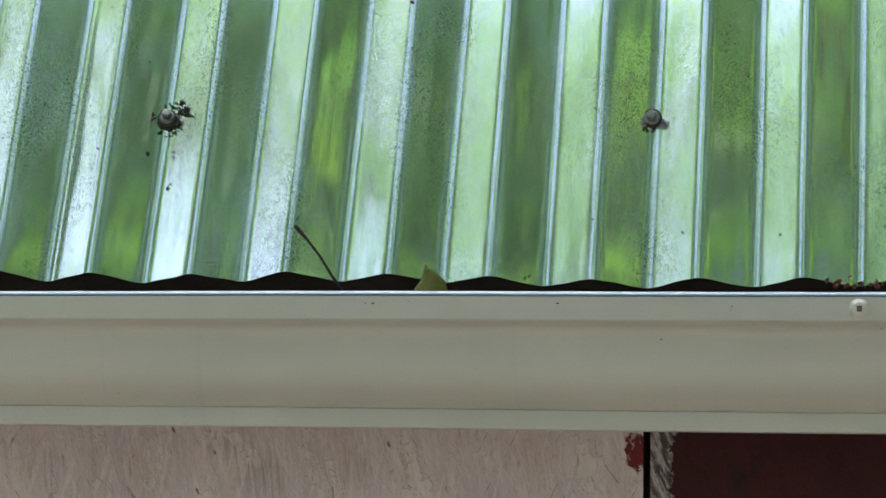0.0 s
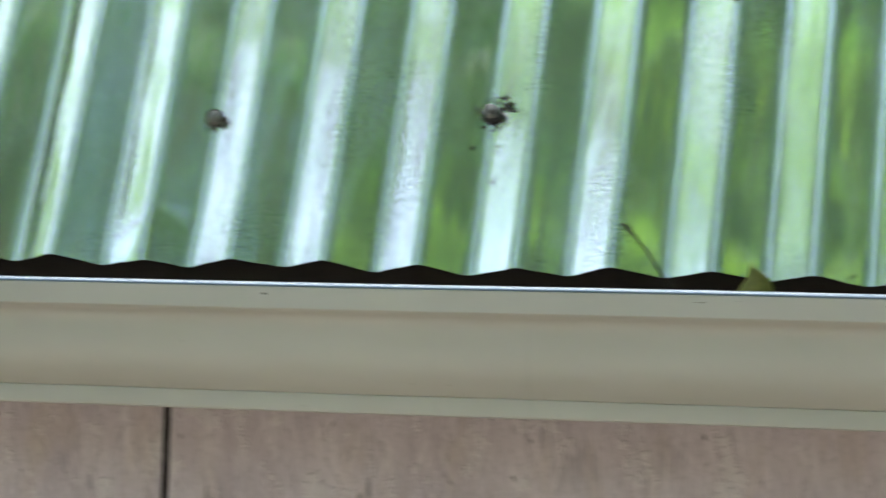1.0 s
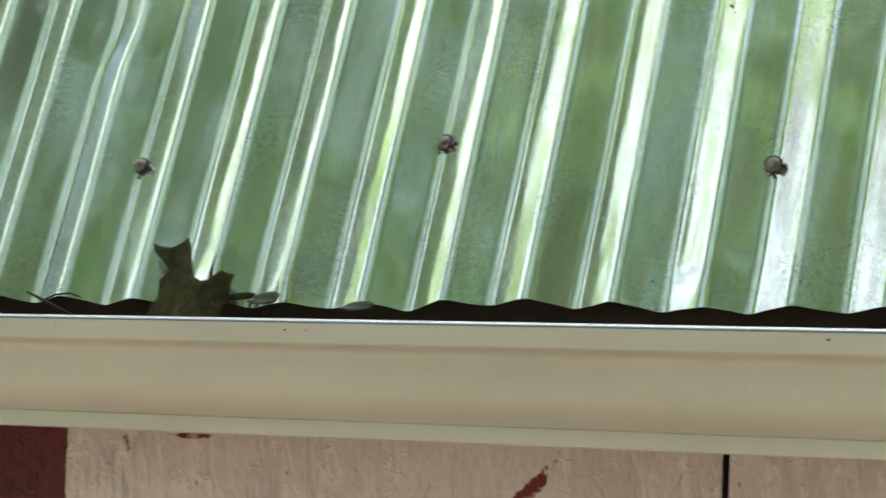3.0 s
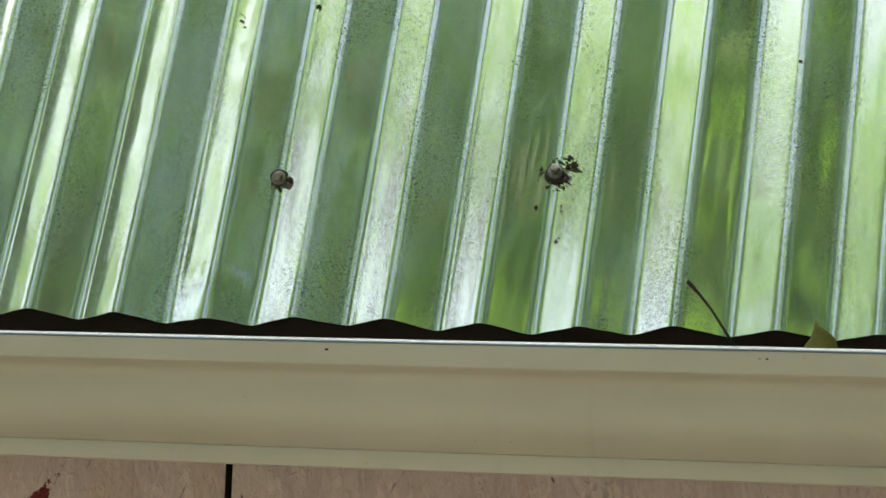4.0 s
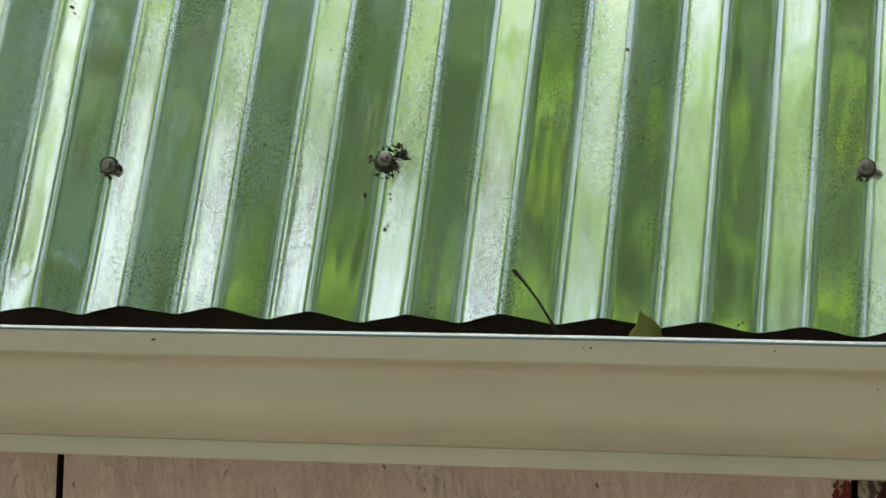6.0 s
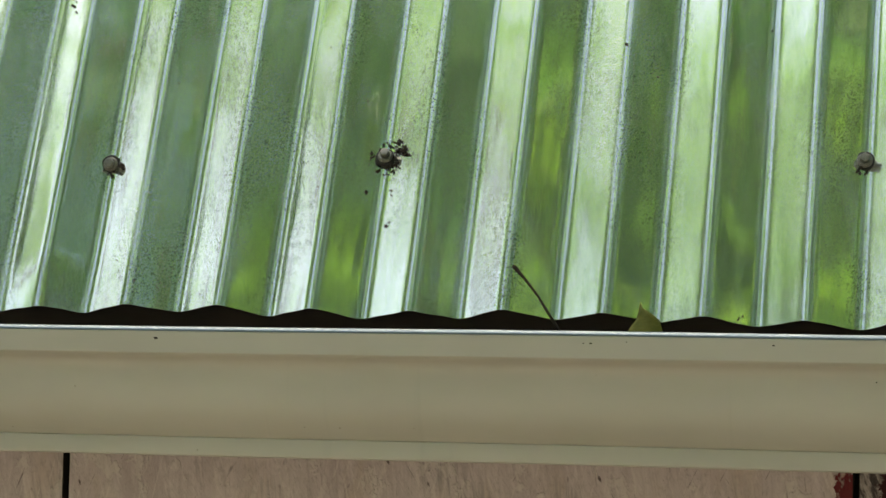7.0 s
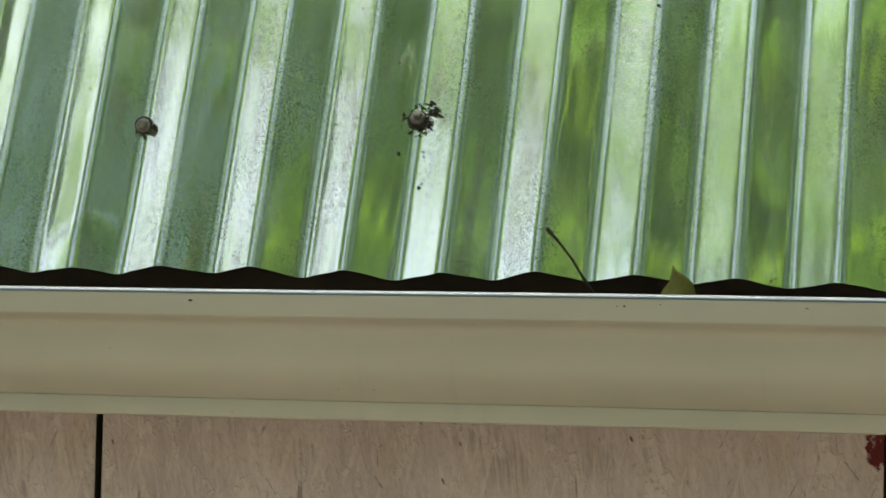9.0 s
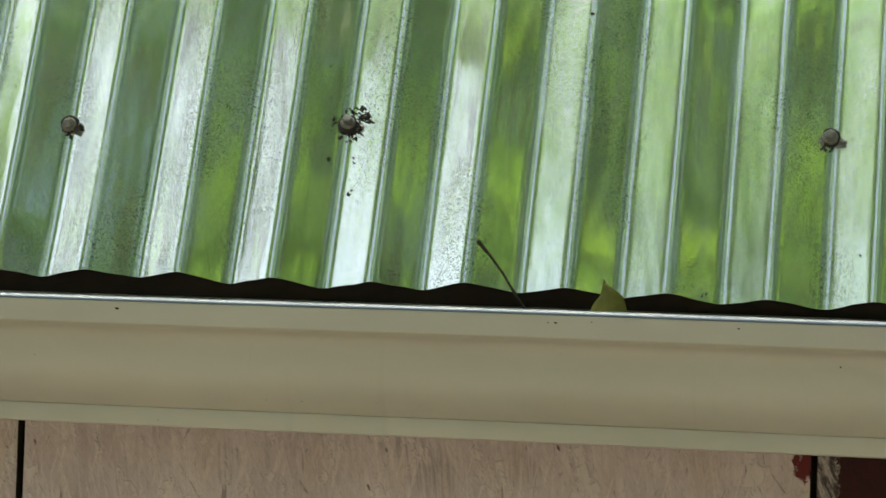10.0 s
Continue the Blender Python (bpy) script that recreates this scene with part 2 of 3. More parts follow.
def mat_red_board(seed, worn_edge=None, dark_by=1.0):
    m = Mat("oxblood_paint")
    strokes, ca, cb = paint_relief(m, seed)
    blot = m.noise(16, 5, 0.65)
    col = m.mix(m.ramp(blot, (0.3, 0.0), (0.7, 1.0)), tuple(v * dark_by for v in (0.070, 0.011, 0.014)), tuple(v * dark_by for v in (0.11, 0.020, 0.023)))
    lines = m.math("MAXIMUM", m.ramp(ca, (0.27, 1.0), (0.33, 0.0)), m.ramp(cb, (0.28, 1.0), (0.34, 0.0)))
    col = m.mix(m.math("MULTIPLY", lines, 0.35), col, tuple(v * dark_by for v in (0.14, 0.06, 0.055)))
    dark = m.ramp(m.noise(1.0, 4, 0.65, m.mapped((48, 48, 34), (0, 20, 0), (seed, 0, 0))), (0.53, 0.0), (0.66, 0.8))
    col = m.mix(dark, col, (0.018, 0.006, 0.006))
    if worn_edge is not None:
        # bare grey-white strip where the paint has come off along the board's edge
        sep = m.node("ShaderNodeSeparateXYZ", Vector=m.coord)
        x = m.math("ABSOLUTE", m.math("SUBTRACT", sep.outputs[0], worn_edge[0]))
        far = m.math("ADD", m.math("DIVIDE", x, worn_edge[1]), m.math("MULTIPLY", m.math("SUBTRACT", m.noise(70, 5, 0.75), 0.5), 2.0))
        bare = m.mix(m.ramp(m.noise(1.0, 4, 0.7, m.mapped((240, 60, 60), (0, 25, 0))), (0.42, 0.0), (0.6, 1.0)), (0.06, 0.05, 0.05), (0.42, 0.38, 0.37))
        col = m.mix(m.ramp(far, (0.85, 1.0), (1.0, 0.0)), col, bare)
    n = m.bump(strokes, 0.4, 0.0012)
    n = m.bump(ca, 0.3, 0.001, n)
    return m.done(col, m.ramp(blot, (0.2, 0.35), (0.8, 0.55)), 0.0, n, Specular_IOR_Level=0.18)


def mat_plain(name, a, b, scale, rough=0.6, metal=0.0, relief=0.3, size=0.001, gloss=0.5):
    m = Mat(name)
    f = m.noise(scale, 5, 0.6)
    return m.done(m.mix(m.ramp(f, (0.3, 0.0), (0.72, 1.0)), a, b), m.ramp(f, (0.2, max(rough - 0.1, 0.0)), (0.8, rough + 0.1)), metal,
                  m.bump(m.noise(scale * 5, 3), relief, size), Specular_IOR_Level=gloss)


def mat_leaf(name, a, b, through=0.5):
    """Leaf: a little gloss, and light that comes through it."""
    m = Mat(name)
    hue = m.node("ShaderNodeNewGeometry").outputs["Random Per Island"]
    clump = m.ramp(m.noise(0.9, 3, 0.6), (0.36, 0.0), (0.64, 1.0))
    col = m.mix(m.math("ADD", m.math("MULTIPLY", hue, 0.4), m.math("MULTIPLY", clump, 0.6)), a, b)
    m.done(col, 0.45, 0.0)
    t = m.node("ShaderNodeBsdfTranslucent", Color=m.mix(1.0, col, (1.35, 1.5, 0.85), "MULTIPLY"))
    x = m.node("ShaderNodeMixShader", Fac=through)
    m.put(x.inputs[1], m.b.outputs[0])
    m.put(x.inputs[2], t.outputs[0])
    m.put(m.out.inputs["Surface"], x.outputs[0])
    return m.m


ROOF = mat_roof()
GUTTER = mat_gutter()
# Wood coloured near black, for the shade in the gap over the gutter.
WOOD = mat_plain("wood_dark_for_shade", (0.022, 0.016, 0.013), (0.05, 0.036, 0.03), 25, 0.8)
STEEL = mat_plain("weathered_zinc", (0.13, 0.125, 0.11), (0.29, 0.28, 0.25), 300, 0.38, 0.85)
# Cut edge and underside of the sheet, with the eave's shade in the colour.
STEEL_EDGE = mat_plain("shade_dark_edge", (0.03, 0.025, 0.02), (0.08, 0.06, 0.05), 200, 0.8)
# The sky's blue sheen on the lip is put into this metal colour.
HEM = mat_plain("sky_sheen_lip", (0.13, 0.175, 0.215), (0.16, 0.205, 0.255), 20, 0.38, 0.75, 0.0, 0.0004)
RUBBER = mat_plain("black_washer_rubber", (0.015, 0.014, 0.013), (0.035, 0.032, 0.03), 300, 0.8)
ENAMEL = mat_plain("almond_screw_paint", (0.46, 0.44, 0.385), (0.53, 0.50, 0.44), 200, 0.4)
RECESS = mat_plain("socket_shade", (0.06, 0.05, 0.04), (0.12, 0.10, 0.08), 400, 0.7)
GRIME_GAPS = mat_plain("dark_grime_and_gaps", (0.012, 0.010, 0.008), (0.045, 0.032, 0.024), 500, 0.9)
TWIG = mat_plain("brown_twig", (0.012, 0.010, 0.008), (0.036, 0.028, 0.022), 400, 0.8, gloss=0.1)
OAK_LEAF = mat_plain("olive_fallen_leaf", (0.008, 0.010, 0.004), (0.050, 0.048, 0.016), 75, 0.85, gloss=0.1)
YELLOW_LEAF = mat_plain("yellow_green_leaf", (0.065, 0.075, 0.010), (0.12, 0.115, 0.018), 90, 0.7, gloss=0.2)
GREY_LEAF = mat_plain("grey_green_dry_leaf", (0.02, 0.028, 0.018), (0.06, 0.07, 0.045), 120, 0.5)
RED_CHIP = mat_plain("red_brown_flakes", (0.10, 0.025, 0.02), (0.20, 0.06, 0.05), 200, 0.7)
BARK = mat_plain("tree_bark", (0.05, 0.04, 0.03), (0.13, 0.10, 0.075), 14, 0.9, 0.0, 0.8, 0.02)
GRASS = mat_plain("bare_earth", (0.075, 0.068, 0.060), (0.145, 0.133, 0.118), 1.1, 0.9, 0.0, 0.6, 0.05)
# Deep leaves, and a brighter copy with sunlight put into its colour.
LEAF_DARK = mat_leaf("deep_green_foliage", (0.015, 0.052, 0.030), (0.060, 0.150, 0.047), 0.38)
LEAF_LIGHT = mat_leaf("foliage_toned_sunlit", (0.062, 0.165, 0.062), (0.215, 0.335, 0.070))


# ---- mesh helpers ----
def linked(name, verts, faces, material, parent=None, label="", smooth=False):
    me = bpy.data.meshes.new(name)
    me.from_pydata([tuple(v) for v in verts], [], faces)
    me.materials.append(material)
    if smooth:
        me.polygons.foreach_set("use_smooth", [True] * len(me.polygons))
    me.update()
    ob = new(name, me)
    if parent:
        ob.parent = parent
    return tagged(ob, label)


def part(name, bm, material, parent=None, label="", smooth=False):
    me = bpy.data.meshes.new(name)
    bmesh.ops.recalc_face_normals(bm, faces=bm.faces)
    bm.to_mesh(me)
    bm.free()
    me.materials.append(material)
    if smooth:
        me.polygons.foreach_set("use_smooth", [True] * len(me.polygons))
    ob = new(name, me)
    if parent:
        ob.parent = parent
    return tagged(ob, label)


def box_bm(x0, x1, y0, y1, z0, z1, bevel=0.0):
    bm = bmesh.new()
    m = Matrix.Translation(((x0 + x1) / 2, (y0 + y1) / 2, (z0 + z1) / 2)) @ Matrix.Diagonal((x1 - x0, y1 - y0, z1 - z0, 1))
    bmesh.ops.create_cube(bm, size=1.0, matrix=m)
    if bevel:
        bmesh.ops.bevel(bm, geom=bm.edges[:], offset=bevel, segments=2, affect="EDGES", profile=0.6)
    return bm


def tube(points, radii, sides=7):
    """Vertices and faces of a tapered tube along points."""
    vs, fs = [], []
    pts = [Vector(p) for p in points]
    for n, (p, r) in enumerate(zip(pts, radii)):
        d = (pts[min(n + 1, len(pts) - 1)] - pts[max(n - 1, 0)]).normalized()
        u = d.orthogonal().normalized()
        v = d.cross(u)
        vs += [p + (u * math.cos(a) + v * math.sin(a)) * r for a in (2 * math.pi * k / sides for k in range(sides))]
    for n in range(len(pts) - 1):
        for k in range(sides):
            a, b = n * sides + k, n * sides + (k + 1) % sides
            fs.append((a, b, b + sides, a + sides))
    fs += [tuple(range(sides))[::-1], tuple((len(pts) - 1) * sides + k for k in range(sides))]
    return vs, fs


# ---- ground ----
# Out of view; its tone is set for the light it bounces upwards.
tagged(linked("ground", [(-400, -400, 0), (400, -400, 0), (400, 400, 0), (-400, 400, 0)], [(0, 1, 2, 3)], GRASS),
       "bare grey-brown earth round the shed, unseen, toned for bounced light", "ground", kind="structure")

# ---- roof ----
FOLD = 0.078     # half the width of a fold, in pitches
PITCH, DEPTH, SLOPE = 0.0677, 0.0168, radians(68.14)
LEFT, RIGHT, RISE = -32, 24, 1.30          # corrugations to each side, length up the slope
ROOF_POSE = Matrix.Translation((0, 0, EAVE)) @ Matrix.Rotation(SLOPE, 4, "X")
# how far the cut edge runs up (+) or down (-), corrugation by corrugation, in mm
EDGE_AT = (-14, -13, -11, -7, -6, -5, -4, -3, -2, -1, 0, 1, 2, 3, 4, 5, 6, 8)
EDGE_MM = (2.0, 2.0, 0.0, -1.3, 3.2, 3.0, 1.4, 0.3, 1.6, -0.9, -2.0, -1.2, -1.0, -2.8, -5.2, -6.2, -5.6, -4.4)


# folds bent further out (+) or in (-) than their neighbours, in mm
BENT = {-11: 0.8, -13: 1.4, -17: 0.8, 1: -0.8, 5: -1.0, -9: -0.6}


def ridge(j, s):
    """Place and height of the j-th fold: even ones are valleys, odd ones crests. No two are quite alike."""
    x = j * PITCH / 2 + 0.0026 * noise.noise((j * 3.71, s * 1.2, 3.1))
    h = (DEPTH if j % 2 else 0.0) + 0.0028 * noise.noise((j * 5.37, s * 1.0, 7.7)) + 0.001 * BENT.get(j, 0.0)
    if j in (-24, -23):
        x += 0.0034 * math.tanh((s - 0.235) / 0.016) * max(0.0, 1 - abs(s - 0.235) / 0.16)      # a dented crest
        h -= 0.0014 * math.exp(-((s - 0.235) / 0.025) ** 2)
    if j in (-17, -19, -7):
        h -= 0.0045 * max(0.0, 1 - s / 0.035)      # crests beaten down at the eave
    return x, h


def corrugation(x, s):
    """Flat flanks between folds that are rounded over a few millimetres."""
    j = math.floor(2 * x / PITCH)
    (xa, ha), (xb, hb), (xc, hc), (xd, hd) = (ridge(n, s) for n in (j - 1, j, j + 1, j + 2))
    if x < xb:
        xd, hd, xc, hc, xb, hb, (xa, ha) = xc, hc, xb, hb, xa, ha, ridge(j - 2, s)
    elif x > xc:
        xa, ha, xb, hb, xc, hc, (xd, hd) = xb, hb, xc, hc, xd, hd, ridge(j + 3, s)
    slope = (hc - hb) / (xc - xb)
    h = hb + slope * (x - xb)
    r = FOLD * PITCH
    if x - xb < r:
        h += (slope - (hb - ha) / (xb - xa)) * (r - (x - xb)) ** 2 / (4 * r)
    if xc - x < r:
        h += ((hd - hc) / (xd - xc) - slope) * (r - (xc - x)) ** 2 / (4 * r)
    return h + 0.0010 * noise.noise((x * 4.0, s * 7.0, 1.3))


def roof_edge(x):
    return 0.001 * float(np.interp(x / PITCH, EDGE_AT, EDGE_MM)) + 0.0008 * noise.noise((x * 60, 0, 0))


def build_roof():
    per = 36
    xs = [PITCH * (LEFT + n / per) for n in range((RIGHT - LEFT) * per + 1)]
    ss = [0.0, 0.002, 0.006] + [0.012 * n for n in range(1, 30)] + [0.35 + 0.095 * n for n in range(11)]
    vs, fs = [], []
    for s in ss:
        for x in xs:
            e = roof_edge(x) * max(0.0, 1 - s / 0.05)
            vs.append((x, s + e, corrugation(x, s)))
    w = len(xs)
    for j in range(len(ss) - 1):
        for i in range(w - 1):
            a = j * w + i
            fs.append((a, a + 1, a + w + 1, a + w))
    top = len(fs)
    # the cut edge and the underside, coloured dark as shade, with vertices of their own
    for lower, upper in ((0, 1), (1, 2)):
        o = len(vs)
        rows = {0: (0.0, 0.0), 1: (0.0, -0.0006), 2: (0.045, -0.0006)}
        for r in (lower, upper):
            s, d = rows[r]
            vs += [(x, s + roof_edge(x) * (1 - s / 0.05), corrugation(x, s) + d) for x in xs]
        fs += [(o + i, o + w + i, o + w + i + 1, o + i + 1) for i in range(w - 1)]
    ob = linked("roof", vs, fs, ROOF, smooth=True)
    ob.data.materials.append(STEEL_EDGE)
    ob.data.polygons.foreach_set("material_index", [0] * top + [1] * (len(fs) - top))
    ob.matrix_world = ROOF_POSE
    return tagged(ob, "corrugated galvanised steel roof sheet with dirt specks", "roof", kind="structure")


build_roof()
deck = part("roof_deck", box_bm(LEFT * PITCH, RIGHT * PITCH, 0.045, RISE, -0.022, -0.004), WOOD)
deck.matrix_world = ROOF_POSE
tagged(deck, "dark wooden deck boards under the metal roof", "roof deck", kind="structure")

# ---- shed behind, with unseen sides added so no light leaks in ----
X0, X1 = LEFT * PITCH + 0.05, RIGHT * PITCH - 0.05
WALL_Y, LIP_Y = 0.0992, -0.0929
RIDGE_Y, RIDGE_Z = RISE * math.cos(SLOPE), EAVE + RISE * math.sin(SLOPE)
BACK_Y = 2 * RIDGE_Y + 0.1


def structure(name, bm, material, label, category):
    return tagged(part(name, bm, material), label, category, kind="structure")


structure("wall_back", box_bm(X0, X1, BACK_Y - 0.03, BACK_Y, 0, EAVE - 0.02), WOOD, "unseen back wall that keeps light out of the shed", "wall")
structure("wall_left", box_bm(X0, X0 + 0.03, WALL_Y + 0.022, BACK_Y - 0.032, 0, EAVE + 0.4), WOOD, "unseen side wall that keeps light out of the shed", "wall")
structure("wall_right", box_bm(X1 - 0.03, X1, WALL_Y + 0.022, BACK_Y - 0.032, 0, EAVE + 0.4), WOOD, "unseen side wall that keeps light out of the shed", "wall")
back = part("roof_back", box_bm(LEFT * PITCH, RIGHT * PITCH, 0.0, RISE + 0.02, -0.02, 0.0), WOOD)
back.matrix_world = Matrix.Translation((0, BACK_Y, EAVE)) @ Matrix.Rotation(math.pi - SLOPE, 4, "X")
tagged(back, "unseen rear slope that closes the shed roof", "roof", kind="structure")
structure("fascia", box_bm(X0, X1, LIP_Y + 0.128, LIP_Y + 0.148, EAVE - 0.088, EAVE + 0.03), WOOD, "wooden fascia board behind the gutter, darkened as shade", "fascia")
structure("soffit", box_bm(X0, X1, LIP_Y + 0.150, WALL_Y + 0.02, EAVE - 0.03, EAVE - 0.018), WOOD, "dark wooden soffit under the eave", "soffit")


# ---- wall boards ----
def board(x0, x1, material, label):
    bm = box_bm(x0, x1, 0.0, 0.020, -1.60, -0.031, 0.0015)
    ob = part("wall_board", bm, material)
    ob.data.materials.append(GRIME_GAPS)
    for f in ob.data.polygons:
        f.material_index = int(abs(f.normal.x) > 0.9)      # side faces take the dark material, so the gaps come out dark
    ob.location = (0, WALL_Y, EAVE)
    return tagged(ob, label, "wall board", "front wall boards", kind="structure")


board(X0, -1.0195, mat_red_board(1.0, None, 0.8), "dark oxblood painted plywood wall board")
board(-1.0140, -0.2582, mat_white_board(3.0, ((-0.424, -0.143, 0.0066, 0.042, 43), (-0.784, -0.110, 0.003, 0.008, -20), (-0.720, -0.1015, 0.020, 0.0025, 0)), (), -0.8462),
      "worn white painted wall board with oxblood end and red streak")
board(-0.2534, 0.3258, mat_white_board(7.0, ((0.321, -0.110, 0.010, 0.014, 0),), ((0.063, -0.135, 0.015, 0.022), (0.122, -0.126, 0.016, 0.017), (-0.10, -0.13, 0.02, 0.02))), "worn white painted wall board with brush marks")
board(0.3300, X1, mat_red_board(5.0, (0.330, 0.016), 0.42), "dark oxblood painted wall board, bare along its edge")
structure("wall_front", box_bm(X0, X1, WALL_Y + 0.0215, WALL_Y + 0.034, 0, EAVE - 0.032), GRIME_GAPS, "dark sheathing behind the wall boards", "wall")


# ---- gutter ----
def gutter_profile():
    """Front half from the lip down, then bottom and back, as (y, z)."""
    pts = [(0.0007, -0.0148), (0.0, -0.0156), (0.0, -0.0288), (0.0008, -0.0299), (0.0030, -0.0309), (0.0056, -0.0323), (0.0075, -0.0343), (0.0086, -0.0370), (0.0090, -0.0400)]
    for n in range(1, 15):
        u = n / 14
        pts.append((0.0090 + 0.0015 * u + 0.0178 * u ** 3.6, -0.0400 - 0.0442 * u))
    pts += [(0.0283, -0.0846), (0.0272, -0.0855), (0.0258, -0.0945), (0.0262, -0.0960), (0.0280, -0.0966), (0.122, -0.0966), (0.125, -0.0950), (0.125, -0.010)]
    return pts


def gutter():
    root = tagged(new("gutter"), "almond enamelled steel rain gutter along the eave", "gutter")
    root.location = (0, LIP_Y, EAVE)
    prof = gutter_profile()
    n = 96
    xs = [X0 + (X1 - X0) * i / n for i in range(n + 1)]
    vs, fs = [], []
    for x in xs:
        wob = 0.0006 * noise.noise((x * 3.1, 0.5, 0))
        vs += [(x, y, z + wob) for y, z in prof]
    m = len(prof)
    for i in range(n):
        for j in range(m - 1):
            a = i * m + j
            fs.append((a, a + m, a + m + 1, a + 1))
    ob = linked("trough", vs, fs, GUTTER, root, smooth=True)
    ob.modifiers.new("thickness", "SOLIDIFY").thickness = 0.0008
    ob.data.set_sharp_from_angle(angle=radians(33))
    hem = [(0.013, -0.0215), (0.0125, -0.0150), (0.0105, -0.0130), (0.0080, -0.0125), (0.0050, -0.0126), (0.0030, -0.0129), (0.0018, -0.0134), (0.0008, -0.0143), (0.0004, -0.0152)]
    vs, fs = [], []
    for x in xs:
        wob = 0.0006 * noise.noise((x * 3.1, 0.5, 0))
        vs += [(x, y - 0.0004, z + wob + 0.0003) for y, z in hem]
    m = len(hem)
    for i in range(n):
        fs += [(i * m + j, i * m + m + j, i * m + m + j + 1, i * m + j + 1) for j in range(m - 1)]
    ob = linked("rolled_hem", vs, fs, HEM, root, "rolled hem along the gutter's lip, blue sky sheen in its colour", True)
    ob.modifiers.new("thickness", "SOLIDIFY").thickness = 0.0008
    for x in (X0, X1):
        cap = bmesh.new()
        cap.faces.new([cap.verts.new((x, y, z)) for y, z in prof])
        part("end_cap", cap, GUTTER, root)
    return root


gutter()


def lathe_bm(profile, sides=20):
    """A body turned about z, from (radius, z)."""
    bm = bmesh.new()
    rings = [[bm.verts.new((r * math.cos(2 * math.pi * k / sides), r * math.sin(2 * math.pi * k / sides), z)) for k in range(sides)] for r, z in profile]
    for a, b in zip(rings, rings[1:]):
        for k in range(sides):
            bm.faces.new((a[k], a[(k + 1) % sides], b[(k + 1) % sides], b[k]))
    bm.faces.new(rings[-1])
    bm.faces.new(rings[0][::-1])
    return bm


def hanger_screw(label):
    """A painted pan-head screw in the gutter's face; it looks along -y."""
    root = tagged(new("gutter_screw"), label, "screw", "gutter screws")
    part("head", lathe_bm([(0.0062, 0.0), (0.0064, 0.0008), (0.0060, 0.0014), (0.0050, 0.0019), (0.0046, 0.0034), (0.0040, 0.0042), (0.0024, 0.0044)]), ENAMEL, root, smooth=True)
    # A dark block on the head gives the shade of the drive socket.
    part("socket", box_bm(-0.0016, 0.0016, -0.0018, 0.0018, 0.0038, 0.0047, 0.0002), RECESS, root, "dark square block standing for the shaded drive recess")
    return root


first = hanger_screw("almond painted screw head in the gutter's face")
first.matrix_world = Matrix.Translation((0.4766, LIP_Y, EAVE - 0.0224)) @ Matrix.Rotation(radians(90), 4, "X")
copy_thing(first, Matrix.Translation((-0.7849, LIP_Y, EAVE - 0.0226)) @ Matrix.Rotation(radians(90), 4, "X"))


# ---- roofing screws ----
def roof_screw():
    root = tagged(new("roofing_screw"), "weathered hex-head roofing screw with a rubber washer", "screw", "roofing screws")
    part("washer", lathe_bm([(0.0068, -0.001), (0.0073, 0.0006), (0.0071, 0.0022), (0.0058, 0.0030), (0.0030, 0.0034)]), RUBBER, root, "black rubber washer", True)
    part("cup", lathe_bm([(0.0053, 0.0026), (0.0054, 0.0032), (0.0048, 0.0041), (0.0036, 0.0045)]), STEEL, root, smooth=True)
    head = lathe_bm([(0.0044, 0.0042), (0.0046, 0.0052), (0.0041, 0.0054)], 16)
    part("flange", head, STEEL, root)
    part("hex_head", lathe_bm([(0.0036, 0.0052), (0.0036, 0.0086), (0.0031, 0.0094), (0.0016, 0.0096)], 6), STEEL, root)
    return root


def on_roof(x, s, up=0.0, tilt=0.0, lean=0.0, turn=0.0):
    return ROOF_POSE @ Matrix.Translation((x, s, up)) @ pose(0, 0, 0, tilt, lean, turn)


screws = [(5, -0.0022, 0.1185, 4, -3), (0, 0.0005, 0.1225, -8, 6), (-3, -0.0020, 0.1183, 6, 16), (-7, 0.0005, 0.1406, 2, 14), (-11, -0.0006, 0.1240, -3, 10)]
first = None
for k, dx, s, tilt, lean in screws:
    m = on_roof(k * PITCH + dx, s, 0.0, tilt, lean, k * 17)
    if first is None:
        first = roof_screw()
        first.matrix_world = m
    else:
        copy_thing(first, m)


def crumbs(name, spots, material, label, category, seed, long=1.0):
    """Irregular dark bits on the sheet, shifted to line up for the camera: one heap, as (x, s, size)."""
    rng = random.Random(seed)
    bm = bmesh.new()
    for x, s, size in spots:
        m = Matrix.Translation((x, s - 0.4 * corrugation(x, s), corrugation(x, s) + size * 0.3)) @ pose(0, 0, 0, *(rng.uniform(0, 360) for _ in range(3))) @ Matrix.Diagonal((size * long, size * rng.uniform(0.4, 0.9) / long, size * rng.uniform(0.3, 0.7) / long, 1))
        made = bmesh.ops.create_icosphere(bm, subdivisions=2, radius=0.5, matrix=m)
        for v in made["verts"]:
            v.co += Vector((rng.uniform(-1, 1), rng.uniform(-1, 1), rng.uniform(-1, 1))) * size * 0.09
    ob = part(name, bm, material)
    ob.matrix_world = ROOF_POSE
    return tagged(ob, label, category, kind="stuff")


rng = random.Random(4)
heap = [(0.012 + rng.gauss(0, 0.0040), 0.1275 + rng.gauss(0, 0.0032), rng.uniform(0.0016, 0.0034)) for _ in range(40)]
heap += [(0.001 + rng.gauss(0, 0.0042), 0.1165 + rng.gauss(0, 0.0030), rng.uniform(0.0014, 0.0032)) for _ in range(32)]
heap += [(-0.004 + 0.018 * n / 9, 0.130 + rng.uniform(-0.001, 0.006), 0.0026) for n in range(10)]
